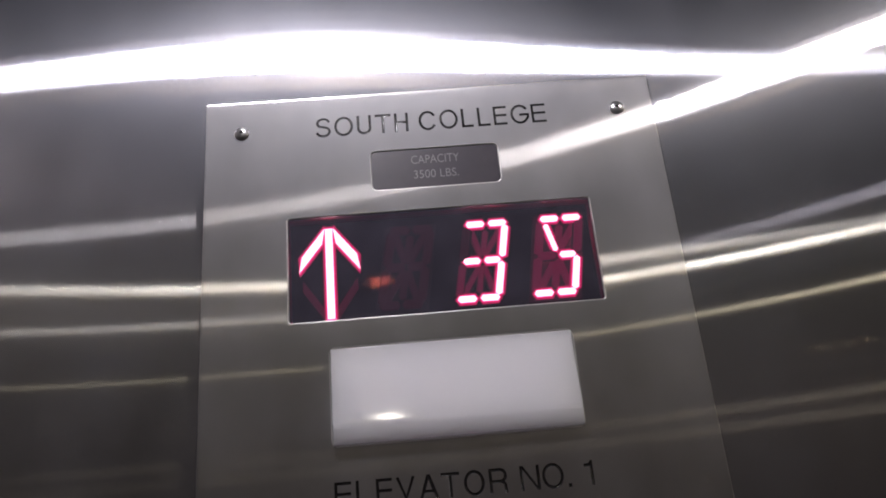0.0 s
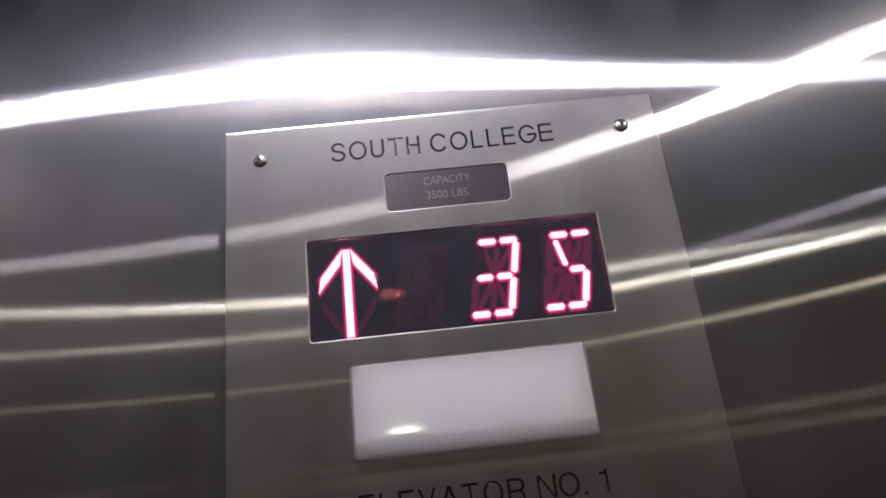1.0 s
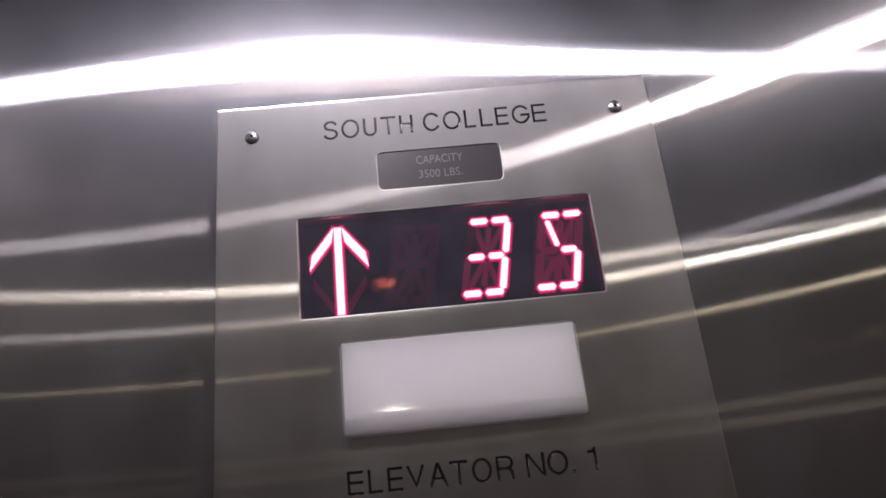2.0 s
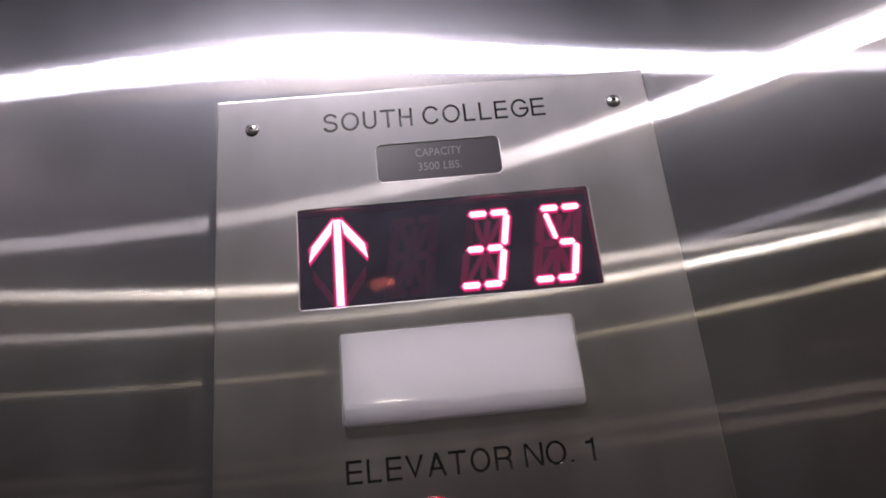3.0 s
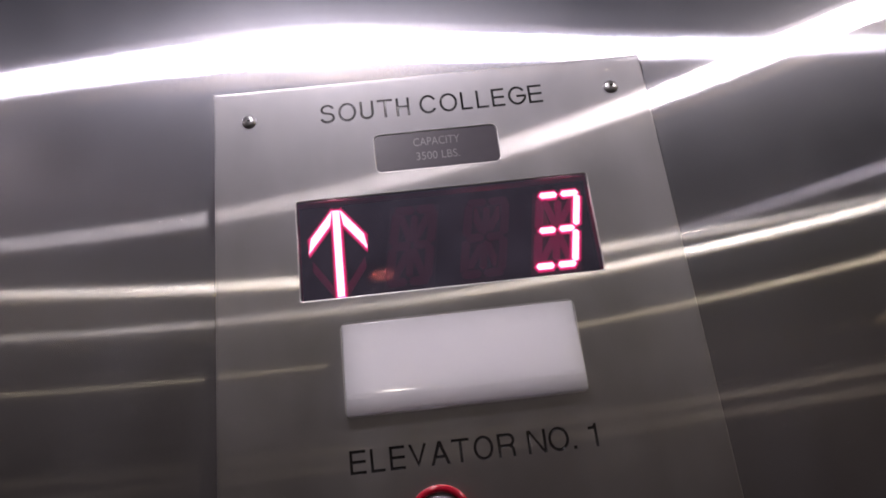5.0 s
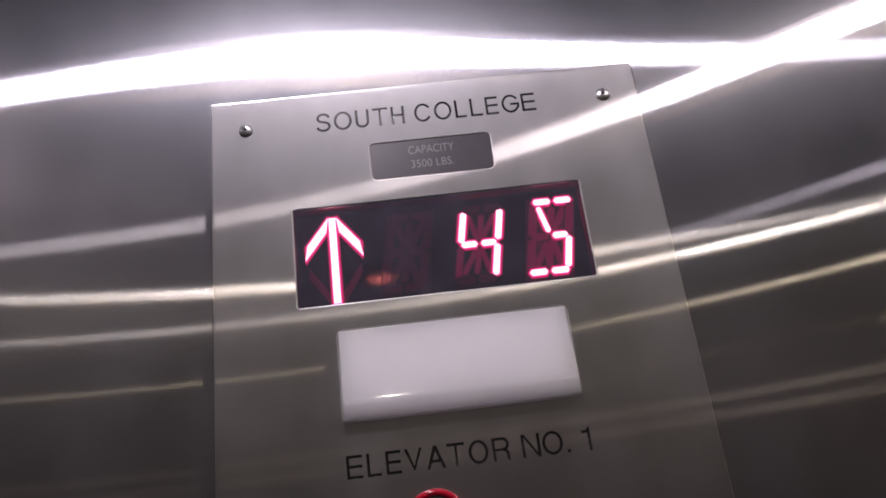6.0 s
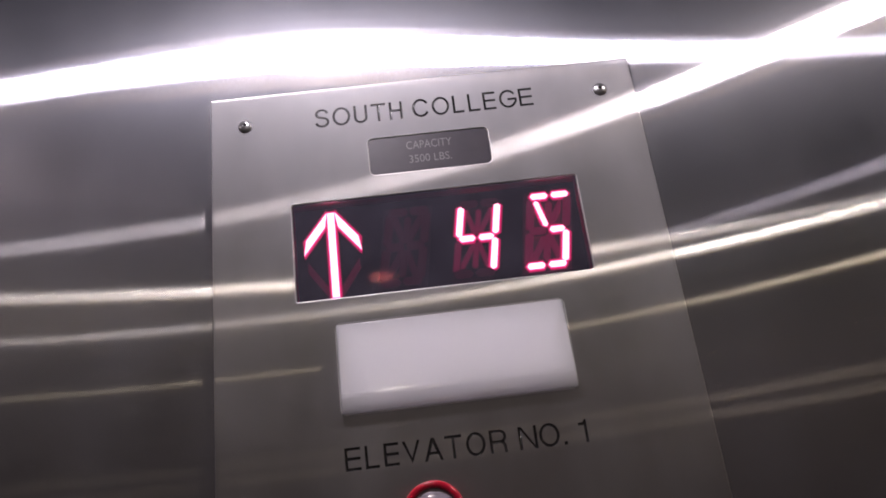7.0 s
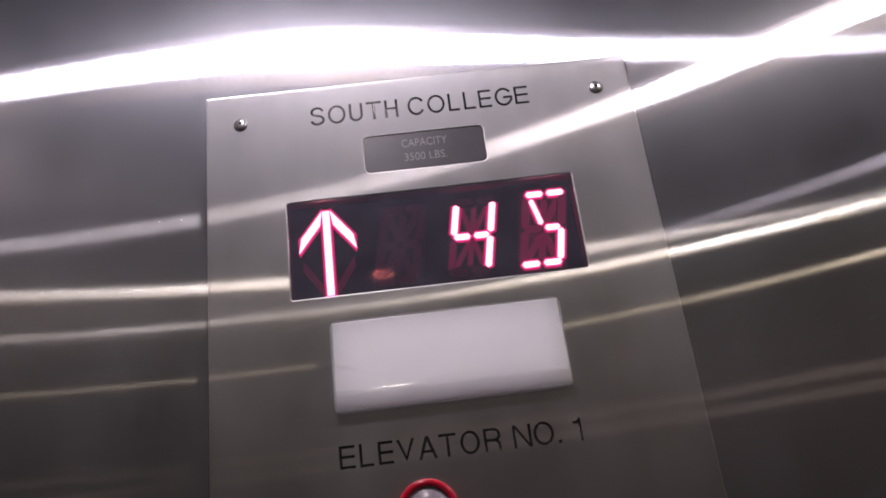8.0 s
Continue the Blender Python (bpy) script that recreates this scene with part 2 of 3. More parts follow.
def lathe(bm, profile, steps=40, mats=None):
    """Turn (radius, y) pairs round the y axis."""
    rings = []
    for r, y in profile:
        if r < 1e-6:
            rings.append([bm.verts.new((0, y, 0))])
        else:
            rings.append([bm.verts.new((r * math.cos(2 * math.pi * i / steps), y, r * math.sin(2 * math.pi * i / steps))) for i in range(steps)])
    for k, (a, b) in enumerate(zip(rings, rings[1:])):
        for i in range(steps):
            j = (i + 1) % steps
            if len(a) == 1:
                f = bm.faces.new((a[0], b[j], b[i]))
            elif len(b) == 1:
                f = bm.faces.new((a[i], a[j], b[0]))
            else:
                f = bm.faces.new((a[i], a[j], b[j], b[i]))
            if mats:
                f.material_index = mats[k]
    return bm


def capitals(bm, text, x0, x1, z0, z1, y, depth, thin):
    """Adds a line of capitals that fills the given box on the panel."""
    cu = bpy.data.curves.new("lettering", "FONT")
    cu.body, cu.size, cu.extrude, cu.offset = text, 1.0, 0.001, thin
    cu.resolution_u = 4
    tmp = bpy.data.objects.new("lettering", cu)
    scene.collection.objects.link(tmp)
    me = bpy.data.meshes.new_from_object(tmp.evaluated_get(bpy.context.evaluated_depsgraph_get()))
    bpy.data.objects.remove(tmp)
    xs = [v.co.x for v in me.vertices]
    ys = [v.co.y for v in me.vertices]
    lo, hi, bot, top = min(xs), max(xs), min(ys), max(ys)
    for v in me.vertices:
        u, w, k = v.co
        v.co = (x0 + (u - lo) / (hi - lo) * (x1 - x0), y - (depth if k > 0 else 0.0), z0 + (w - bot) / (top - bot) * (z1 - z0))
    bm.from_mesh(me)
    bpy.data.meshes.remove(me)


# ---- engraved capitals: outlines that follow a stroke of half width w inside a box ----
def stroke_outline(path, w):
    """Both sides of an open path as one closed loop, with square ends."""
    n = len(path)
    left, right = [], []
    for i, (x, z) in enumerate(path):
        ax, az = path[max(i - 1, 0)]
        bx, bz = path[min(i + 1, n - 1)]
        d0 = Vector((x - ax, z - az)).normalized() if i else Vector((bx - x, bz - z)).normalized()
        d1 = Vector((bx - x, bz - z)).normalized() if i < n - 1 else d0
        m = Vector((-(d0 + d1).y, (d0 + d1).x)).normalized()
        k = w / max(0.25, m.dot(Vector((-d0.y, d0.x))))
        cap = Vector((0, 0))
        if i == 0:
            cap = -d0 * w
        if i == n - 1:
            cap = d1 * w
        left.append((x + m.x * k + cap.x, z + m.y * k + cap.y))
        right.append((x - m.x * k + cap.x, z - m.y * k + cap.y))
    return left + right[::-1]


def bow(cx, cz, rx, rz, a0, a1, steps=14):
    return [(cx + rx * math.cos(radians(a0 + (a1 - a0) * i / steps)), cz + rz * math.sin(radians(a0 + (a1 - a0) * i / steps))) for i in range(steps + 1)]


def capital(letter, box4, w0, w):
    """Closed outline of a plain upright capital, and the outlines of the islands inside it."""
    X0, X1, Z0, Z1 = box4
    x0, x1, z0, z1 = X0 + w0, X1 - w0, Z0 + w0, Z1 - w0
    xc, zc = (x0 + x1) / 2, (z0 + z1) / 2
    rx, rz = (x1 - x0) / 2, (z1 - z0) / 2

    def flat(pts):
        return [(x, min(max(z, z0 - w), z1 + w)) for x, z in pts]
    if letter == "E":
        zm, xm = zc + 0.03 * rz, x1 - 0.04 * rx
        return [(x0 - w, z0 - w), (x1 + w, z0 - w), (x1 + w, z0 + w), (x0 + w, z0 + w), (x0 + w, zm - w), (xm + w, zm - w), (xm + w, zm + w),
                (x0 + w, zm + w), (x0 + w, z1 - w), (x1 + w, z1 - w), (x1 + w, z1 + w), (x0 - w, z1 + w)], []
    if letter == "L":
        return [(x0 - w, z0 - w), (x1 + w, z0 - w), (x1 + w, z0 + w), (x0 + w, z0 + w), (x0 + w, z1 + w), (x0 - w, z1 + w)], []
    if letter == "T":
        return [(xc - w, z0 - w), (xc + w, z0 - w), (xc + w, z1 - w), (x1 + w, z1 - w), (x1 + w, z1 + w), (x0 - w, z1 + w), (x0 - w, z1 - w), (xc - w, z1 - w)], []
    if letter == "H":
        return [(x0 - w, z0 - w), (x0 + w, z0 - w), (x0 + w, zc - w), (x1 - w, zc - w), (x1 - w, z0 - w), (x1 + w, z0 - w),
                (x1 + w, z1 + w), (x1 - w, z1 + w), (x1 - w, zc + w), (x0 + w, zc + w), (x0 + w, z1 + w), (x0 - w, z1 + w)], []
    if letter == "U":
        r = rx
        return stroke_outline([(x0, z1)] + bow(xc, z0 + r, r, r, 180, 360) + [(x1, z1)], w), []
    if letter == "V":
        return flat(stroke_outline([(x0, z1), (xc, z0), (x1, z1)], w)), []
    if letter == "N":
        k = 1.25 * w
        slope = (z1 - z0) / (x1 - x0)
        return [(x0 - w, z0 - w), (x0 + w, z0 - w), (x0 + w, z1 + w - slope * (2 * w) * 0.95), (x1 - w + w - k, z0 - w), (x1 + w, z0 - w),
                (x1 + w, z1 + w), (x1 - w, z1 + w), (x1 - w, z0 - w + slope * (2 * w) * 0.95), (x0 + k, z1 + w), (x0 - w, z1 + w)], []
    if letter == "O":
        return bow(xc, zc, rx + w, rz + w, 0, 360, 32)[:-1], [bow(xc, zc, rx - w, rz - w, 0, 360, 32)[:-1]]
    if letter == "C":
        return stroke_outline(bow(xc, zc, rx, rz, 40, 320, 26), w), []
    if letter == "G":
        return stroke_outline(bow(xc, zc, rx, rz, 40, 318, 26) + [(x1, z0 + 0.62 * rz), (x1, zc - 0.06 * rz), (xc + 0.10 * rx, zc - 0.06 * rz)], w), []
    if letter == "S":
        up, low = 0.48 * rz, 0.52 * rz
        top = bow(xc, z1 - up, rx * 0.92, up, 22, 235, 16)
        return stroke_outline(top + bow(xc, z0 + low, rx, low, 62, -158, 18), w), []
    if letter == "A":
        zb, leg = z0 + 0.62 * rz, math.hypot(rx, z1 - z0) / (z1 - z0) * w

        def side(z, sign):
            return xc + sign * rx * (z1 - z) / (z1 - z0)
        lo, hi = z0 - w, z1 + w
        peak = z1 - leg * (z1 - z0) / rx
        return [(side(lo, -1) - leg, lo), (side(lo, -1) + leg, lo), (side(zb - w, -1) + leg, zb - w), (side(zb - w, 1) - leg, zb - w), (side(lo, 1) - leg, lo),
                (side(lo, 1) + leg, lo), (xc + leg, hi), (xc - leg, hi)], [[(side(zb + w, -1) + leg, zb + w), (side(zb + w, 1) - leg, zb + w), (xc, peak)]]
    if letter == "R":
        zm = zc - 0.06 * rz
        r = (z1 - zm) / 2
        cx, cz = x1 - r * 0.96, (z1 + zm) / 2
        jx = cx + 0.35 * r
        outer = [(x0 - w, z0 - w), (x0 + w, z0 - w), (x0 + w, zm - w), (jx - w, zm - w), (x1 - w - 0.08 * rx, zm - 0.35 * rz), (x1 - w, z0 - w), (x1 + w, z0 - w),
                 (x1 + w - 0.08 * rx, zm - 0.30 * rz)] + bow(cx, cz, r + w, r + w, -52, 90, 12) + [(x0 - w, z1 + w)]
        return outer, [[(x0 + w, zm + w)] + bow(cx, cz, r - w, r - w, -90, 90, 12) + [(x0 + w, z1 - w)]]
    if letter == "1":
        zf = z1 - 0.30 * rz
        return [(x1 - w, z0 - w), (x1 + w, z0 - w), (x1 + w, z1 + w), (x1 - 0.3 * w, z1 + w), (x1 - 1.6 * w, zf + 1.3 * w), (x0 - w, zf + w), (x0 - w, zf - w), (x1 - w, zf - w)], []
    return [(X0 + w0 - w, Z0 + w0 - w), (X1 - w0 + w, Z0 + w0 - w), (X1 - w0 + w, Z1 - w0 + w), (X0 + w0 - w, Z1 - w0 + w)], []


GROOVE_HALF = 0.00075   # half the width of the engraver's stroke


def letter_box(letter, a, b, z0, z1):
    over = 0.0002 if letter in "COGS" else 0.0
    if letter == ".":
        return (a / 1000 - 0.0003, b / 1000 + 0.0003, z0, z0 + 0.0017)
    return (a / 1000, b / 1000, z0 - over, z1 + over)


def engraving(word, spans, z0, z1, parent, label):
    """The round-bottomed, paint-filled groove of one word, let into the faceplate."""
    bm = bmesh.new()
    for letter, (a, b) in zip(word, spans):
        levels = []
        for turn in (0, 25, 50, 72):
            w = GROOVE_HALF * math.cos(radians(turn))
            outer, inner = capital(letter, letter_box(letter, a, b, z0, z1), GROOVE_HALF, w)
            y = 0.00045 * math.sin(radians(turn))
            levels.append([[bm.verts.new((x, y, z)) for x, z in loop] for loop in [outer] + inner])
        for upper, lower in zip(levels, levels[1:]):
            for p, q in zip(upper, lower):
                for i in range(len(p)):
                    j = (i + 1) % len(p)
                    bm.faces.new((p[i], p[j], q[j], q[i])).smooth = True
        floor_edges = [bm.edges.get((p[i], p[(i + 1) % len(p)])) for p in levels[-1] for i in range(len(p))]
        bmesh.ops.triangle_fill(bm, edges=floor_edges, use_beauty=True, use_dissolve=False)
    bmesh.ops.recalc_face_normals(bm, faces=bm.faces)
    if sum(f.normal.y * f.calc_area() for f in bm.faces) > 0:
        bmesh.ops.reverse_faces(bm, faces=bm.faces)
    me = bpy.data.meshes.new("lettering")
    bm.to_mesh(me)
    bm.free()
    me.materials.append(INK)
    ob = new("lettering", me)
    ob.parent = parent
    return tagged(ob, label)


def lettering(name, text, x0, x1, z0, z1, y, depth, material, parent, label, thin=0.0):
    """One printed word as one mesh."""
    bm = bmesh.new()
    capitals(bm, text, x0, x1, z0, z1, y, depth, thin)
    me = bpy.data.meshes.new(name)
    bm.to_mesh(me)
    bm.free()
    me.materials.clear()
    me.materials.append(material)
    for f in me.polygons:
        f.material_index = 0
    ob = new(name, me)
    ob.parent = parent
    return tagged(ob, label)


# ---- the car ----
def wall_sheet():
    """The front wall: one steel sheet with a cut-out behind the panel."""
    bm = bmesh.new()
    xs = [X0 + (X1 - X0) * i / 60 for i in range(61)]
    zs = [CEIL * i / 76 for i in range(77)]
    grid = []
    for z in zs:
        row = []
        for x in xs:
            row.append(bm.verts.new((x, Y1, z)))
        grid.append(row)
    for a, b in zip(grid, grid[1:]):
        for i in range(len(xs) - 1):
            if not (-0.11 < (xs[i] + xs[i + 1]) / 2 < 0.11 and TOP - 0.9 < (a[i].co.z + b[i].co.z) / 2 < TOP - 0.03):
                bm.faces.new((a[i], a[i + 1], b[i + 1], b[i]))
    bmesh.ops.delete(bm, geom=[v for v in bm.verts if not v.link_faces], context="VERTS")
    ext = bmesh.ops.extrude_face_region(bm, geom=list(bm.faces))
    for g in ext["geom"]:
        if isinstance(g, bmesh.types.BMVert):
            g.co.y = Y1 + 0.04
    return bm


wall = part("wall_front", wall_sheet(), STEEL_WALL, smooth=40)
tagged(wall, "brushed stainless steel car wall with vertical grain", "wall", kind="structure")


def plain_wall(name, x0, x1, y0, y1, label, mat):
    bm = bmesh.new()
    box(bm, x0, x1, y0, y1, 0.0, CEIL)
    return tagged(part(name, bm, mat), label, "wall", kind="structure")


plain_wall("wall_back", X0, X1, Y0 - 0.04, Y0, "brown laminate rear wall of the lift car", LAMINATE)
plain_wall("wall_left", X0 - 0.04, X0, Y0 - 0.04, Y1 + 0.04, "satin bronze side wall of the lift car", BRONZE)
plain_wall("wall_right", X1, X1 + 0.04, Y0 - 0.04, Y1 + 0.04, "polished bronze sheet side wall of the lift car", POLISHED)

bm = bmesh.new()
box(bm, X0 - 0.04, X1 + 0.04, Y0 - 0.04, Y1 + 0.04, -0.05, -0.0005)
tagged(part("floor", bm, FLOOR_RUBBER), "dark speckled rubber floor of the lift car", "floor", kind="structure")
bm = bmesh.new()
box(bm, X0 - 0.04, X1 + 0.04, Y0 - 0.04, Y1 + 0.04, CEIL + 0.0005, CEIL + 0.05)
tagged(part("ceiling", bm, CEILING_PAINT), "dark grey painted car ceiling", "ceiling", kind="structure")


def ceiling_lamp(x, y, glow, liner, lip):
    """A round downlight: dark flange, frosted dome and the reflector ring round it."""
    root = new("ceiling_lamp")
    root.location = (x, y, CEIL)
    tagged(root, "small lit round downlight with a frosted dome in the ceiling", "ceiling lamp", "downlights in the car ceiling")
    turn = Matrix.Rotation(radians(-90), 3, "X")

    def turned(profile):
        bm = bmesh.new()
        lathe(bm, [(r, -h) for r, h in profile], 40)
        bmesh.ops.rotate(bm, verts=bm.verts, cent=(0, 0, 0), matrix=turn)
        return bm
    part("flange", turned([(lip, -0.0110), (lip + 0.002, -0.0110), (lip + 0.0035, -0.0090), (lip + 0.006, -0.0040), (lip + 0.014, -0.0015), (lip + 0.015, 0.0)]), LAMP_HOUSING, root, "dark metal flange", smooth=30)
    part("reflector", turned([(lip - 0.0001, -0.0110), (lip - 0.002, -0.0075), (lip - 0.006, -0.0038), (lip - 0.013, -0.0012), (0.0220, -0.0003)]), liner, root, "reflector cone", smooth=50)
    part("dome", turned([(0.0225, 0.0), (0.0235, -0.004), (0.0225, -0.0075), (0.018, -0.0105), (0.010, -0.0122), (0.0, -0.0128)]), glow, root, "glowing frosted dome", smooth=60)
    return root


# the lamp at x 1.70 is added in place of a lamp's mirror image
for lx, ly, lm in ((-0.083, -0.267, LAMP_FRONT), (0.490, -0.310, LAMP_MID), (1.13, -0.32, LAMP_DIM), (1.70, -0.65, LAMP_FAR),
                   (-0.09, -1.052, LAMP_WARM), (0.58, -1.105, LAMP_WARM)):
    ceiling_lamp(lx, ly, lm, *((LAMP_LINER, 0.042) if ly < -1.0 else (LAMP_LINER_DARK, 0.054)))


def streak_lamp_pair(y, z):
    """Two small glowing lenses, one over the other, on a bevelled plate added unseen to the side wall for two faint
    streaks.
    """
    root = new("streak_lamp")
    root.location = (X1, y, z)
    tagged(root, "added unseen plate with two dim amber lit lenses that make faint wall streaks", "indicator lamp")
    bm = bmesh.new()
    box(bm, -0.004, 0.0, -0.035, 0.035, -0.075, 0.075)
    bmesh.ops.bevel(bm, geom=[e for e in bm.edges], offset=0.0015, segments=2, affect="EDGES", profile=0.5)
    part("plate", bm, LAMP_HOUSING, root, "dark metal plate", smooth=40)
    turn = Matrix.Rotation(radians(-90), 3, "Z")
    for dz in (0.028, -0.028):
        bm = bmesh.new()
        lathe(bm, [(0.018, 0.0), (0.018, -0.003), (0.016, -0.006), (0.010, -0.008), (0.0, -0.009)], 32)
        bmesh.ops.rotate(bm, verts=bm.verts, cent=(0, 0, 0), matrix=turn)
        lens = part("lens", bm, LAMP_SMALL, root, "dim amber lens", smooth=50)
        lens.location = (-0.004, 0, dz)


# added lamp pair, out of view: draws two faint streaks on the front wall
streak_lamp_pair(-0.60, 2.020)

# ---- the operating panel ----
panel = new("elevator_panel")
panel.location = (0, 0, TOP)
tagged(panel, "brushed stainless steel lift operating panel with red floor display", "control panel")

DISP = (-0.0860, 0.0856, -0.1384, -0.0782)
CAPA = (-0.0372, 0.0368, -0.0637, -0.0394)
LENS = (-0.0648, 0.0643, -0.2045, -0.1543)
HW = 0.1333

# sides of each engraved letter, in millimetres from the middle of the panel
SPREAD = {
    "SOUTH": ((-68.8, -59.9), (-57.8, -46.7), (-44.4, -36.0), (-33.6, -24.2), (-22.1, -13.9)),
    "COLLEGE": ((-7.7, 3.1), (4.7, 15.7), (17.8, 24.8), (27.5, 35.0), (37.1, 45.1), (47.4, 58.5), (59.9, 68.6)),
    "ELEVATOR": ((-65.0, -56.6), (-54.3, -46.9), (-44.3, -36.3), (-34.1, -25.0), (-22.8, -13.3), (-11.8, -2.5), (-0.5, 9.9), (12.2, 21.2)),
    "NO.": ((27.9, 37.7), (38.9, 49.8), (52.0, 53.1)),
    "1": ((60.4, 64.9),),
}
UPPER, LOWER = (-0.0273, -0.0147), (-0.2340, -0.2220)
LINES = (("SOUTH", UPPER), ("COLLEGE", UPPER), ("ELEVATOR", LOWER), ("NO.", LOWER), ("1", LOWER))
grooves = []
for word, (wz0, wz1) in LINES:
    engraving(word, SPREAD[word], wz0, wz1, panel, "black engraved lettering " + word)
    grooves += [capital(c, letter_box(c, *ab, wz0, wz1), GROOVE_HALF, GROOVE_HALF) for c, ab in zip(word, SPREAD[word])]

bm = cut_plate((-HW, HW, -1.10, 0.0, 0.0006),
               [(DISP[0], DISP[1], DISP[2], DISP[3], 0.0012),
                (CAPA[0], CAPA[1], CAPA[2], CAPA[3], 0.0030),
                (LENS[0], LENS[1], LENS[2], LENS[3], 0.0030)], 0.0, 0.0027, 0.0008, 0.0013, grooves)
part("faceplate", bm, (STEEL_PLATE, STEEL_EDGE), panel, "brushed stainless steel faceplate")

for sx in (-0.1121, 0.1117):
    bm = bmesh.new()
    prof = [(0.0046, 0.0005)] + [(0.0044 * math.cos(radians(a)), -0.0024 * math.sin(radians(a))) for a in (0, 15, 30, 45, 60, 75)] + [(0.0013, -0.0024), (0.0013, -0.0016), (0.0, -0.0016)]
    lathe(bm, prof, 32)
    ob = part("screw", bm, STEEL_SCREW, panel, "domed polished screw head", smooth=40)
    ob.location = (sx, 0, -0.0213)
    bm = bmesh.new()
    lathe(bm, [(0.0012, -0.0016), (0.0012, -0.00185), (0.0, -0.00185)], 12)
    part("socket", bm, DARK_GAP, ob)

bm = bmesh.new()
nick = [bm.verts.new(v) for v in ((-0.0985, -0.00005, -0.0279), (-0.0974, -0.00008, -0.0289), (-0.0961, -0.00005, -0.0297), (-0.0974, -0.00003, -0.0286))]
bm.faces.new(nick)
low = bmesh.ops.extrude_face_region(bm, geom=list(bm.faces))
for v in low["geom"]:
    if isinstance(v, bmesh.types.BMVert):
        v.co.y = 0.0002
part("scratch", bm, STEEL_PLATE, panel, "short bright scratch")

bm = bmesh.new()
box(bm, CAPA[0] - 0.0003, CAPA[1] + 0.0003, 0.0006, 0.0024, CAPA[2] - 0.002, CAPA[3] + 0.002)
plaque = part("capacity_plate", bm, PLAQUE, panel, "dark grey capacity plaque with pale lettering")
lettering("lettering", "CAPACITY", -0.0140, 0.0140, -0.0487, -0.0434, 0.0007, 0.0002, PLAQUE_INK, plaque, "pale word CAPACITY", -0.008)
lettering("lettering", "3500 LBS.", -0.0130, 0.0130, -0.0581, -0.0530, 0.0007, 0.0002, PLAQUE_INK, plaque, "pale words 3500 LBS.", -0.008)


# ---- emergency light lens ----
def lens_mesh():
    """A milky cover that stands proud towards its lower edge and turns under there."""
    bm = bmesh.new()
    x0, x1, z0, z1 = LENS[0] + 0.0001, LENS[1] - 0.0001, LENS[2] + 0.0001, LENS[3] - 0.0001
    prof = [(z1, 0.0025), (z1, 0.0003), (z1 - 0.0002, -0.0004), (z1 - 0.0006, -0.0006)]
    n = 32
    z, y = prof[-1]
    step = (z - (z0 + 0.0105)) / n
    for i in range(n):
        up = (n - i - 0.5) * step
        tl = min(9.8, 7.1 + 1.2 * up / 0.010)
        z, y = z - step, y - step * math.tan(radians(tl))
        prof.append((z, y))
    # the crown rolls over into a lower strip that leans back a little, then turns under
    for tl in (6.7, 6.2, 5.7, 5.0, 4.0, 2.5, 0.0, -3.0, -6.5, -10.0, -12.5):
        z, y = z - 0.0003, y - 0.0003 * math.tan(radians(tl))
        prof.append((z, y))
    low = y + (z - z0 - 0.0012) * math.tan(radians(14))
    prof += [(z0 + 0.0012, low), (z0 + 0.0006, low + 0.0003), (z0 + 0.0002, low + 0.0008), (z0, low + 0.0016), (z0, 0.0025)]
    cols = []
    side = [(0.0, 1.0), (0.0002, 0.5), (0.0007, 0.12), (0.0014, 0.0)]
    xs = [(x0 + d, k) for d, k in side] + [(x0 + (x1 - x0) * i / 8, 0.0) for i in range(1, 8)] + [(x1 - d, k) for d, k in reversed(side)]
    for x, k in xs:
        cols.append([bm.verts.new((x, y + (0.0003 - y) * k if y < 0.0003 else y, z)) for z, y in prof])
    for a, b in zip(cols, cols[1:]):
        for i in range(len(prof) - 1):
            bm.faces.new((a[i], a[i + 1], b[i + 1], b[i]))
    return bm


part("emergency_light", lens_mesh(), LENS_WHITE, panel, "milky white emergency light cover", smooth=50)

# ---- push button below the name ----
bm = bmesh.new()
lathe(bm, [(0.0165, 0.001), (0.0165, -0.003), (0.0160, -0.0042), (0.0148, -0.0049), (0.0134, -0.0045), (0.0126, -0.0034), (0.0124, 0.001)], 48)
collar = part("button", bm, RED_RING, panel, "round push button with a red collar", smooth=50)
collar.location = (-0.0210, 0, -0.2600)
bm = bmesh.new()
lathe(bm, [(0.0123, 0.0005), (0.0123, -0.0020), (0.0116, -0.0028), (0.0096, -0.0035), (0.0060, -0.0040), (0.0, -0.0042)], 48)
part("button_face", bm, BUTTON_FACE, collar, "smoky domed button face", smooth=50)

# ---- floor display ----
bm = bmesh.new()
box(bm, DISP[0] - 0.004, DISP[1] + 0.004, 0.0110, 0.0130, DISP[2] - 0.004, DISP[3] + 0.004)
display = part("display", bm, BOARD, panel, "dark floor display with red lit arrow and digits")
bm = bmesh.new()
for b in ((DISP[0] - 0.004, DISP[0] - 0.0003, DISP[2] - 0.004, DISP[3] + 0.004), (DISP[1] + 0.0003, DISP[1] + 0.004, DISP[2] - 0.004, DISP[3] + 0.004),
          (DISP[0], DISP[1], DISP[2] - 0.004, DISP[2] - 0.0003), (DISP[0], DISP[1], DISP[3] + 0.0003, DISP[3] + 0.004)):
    box(bm, b[0], b[1], 0.0033, 0.0109, b[2], b[3])
part("bezel", bm, BEZEL, display)
bm = bmesh.new()
box(bm, DISP[0] + 0.0002, DISP[1] - 0.0002, 0.0002, 0.0007, DISP[2] + 0.0002, DISP[3] - 0.0002)
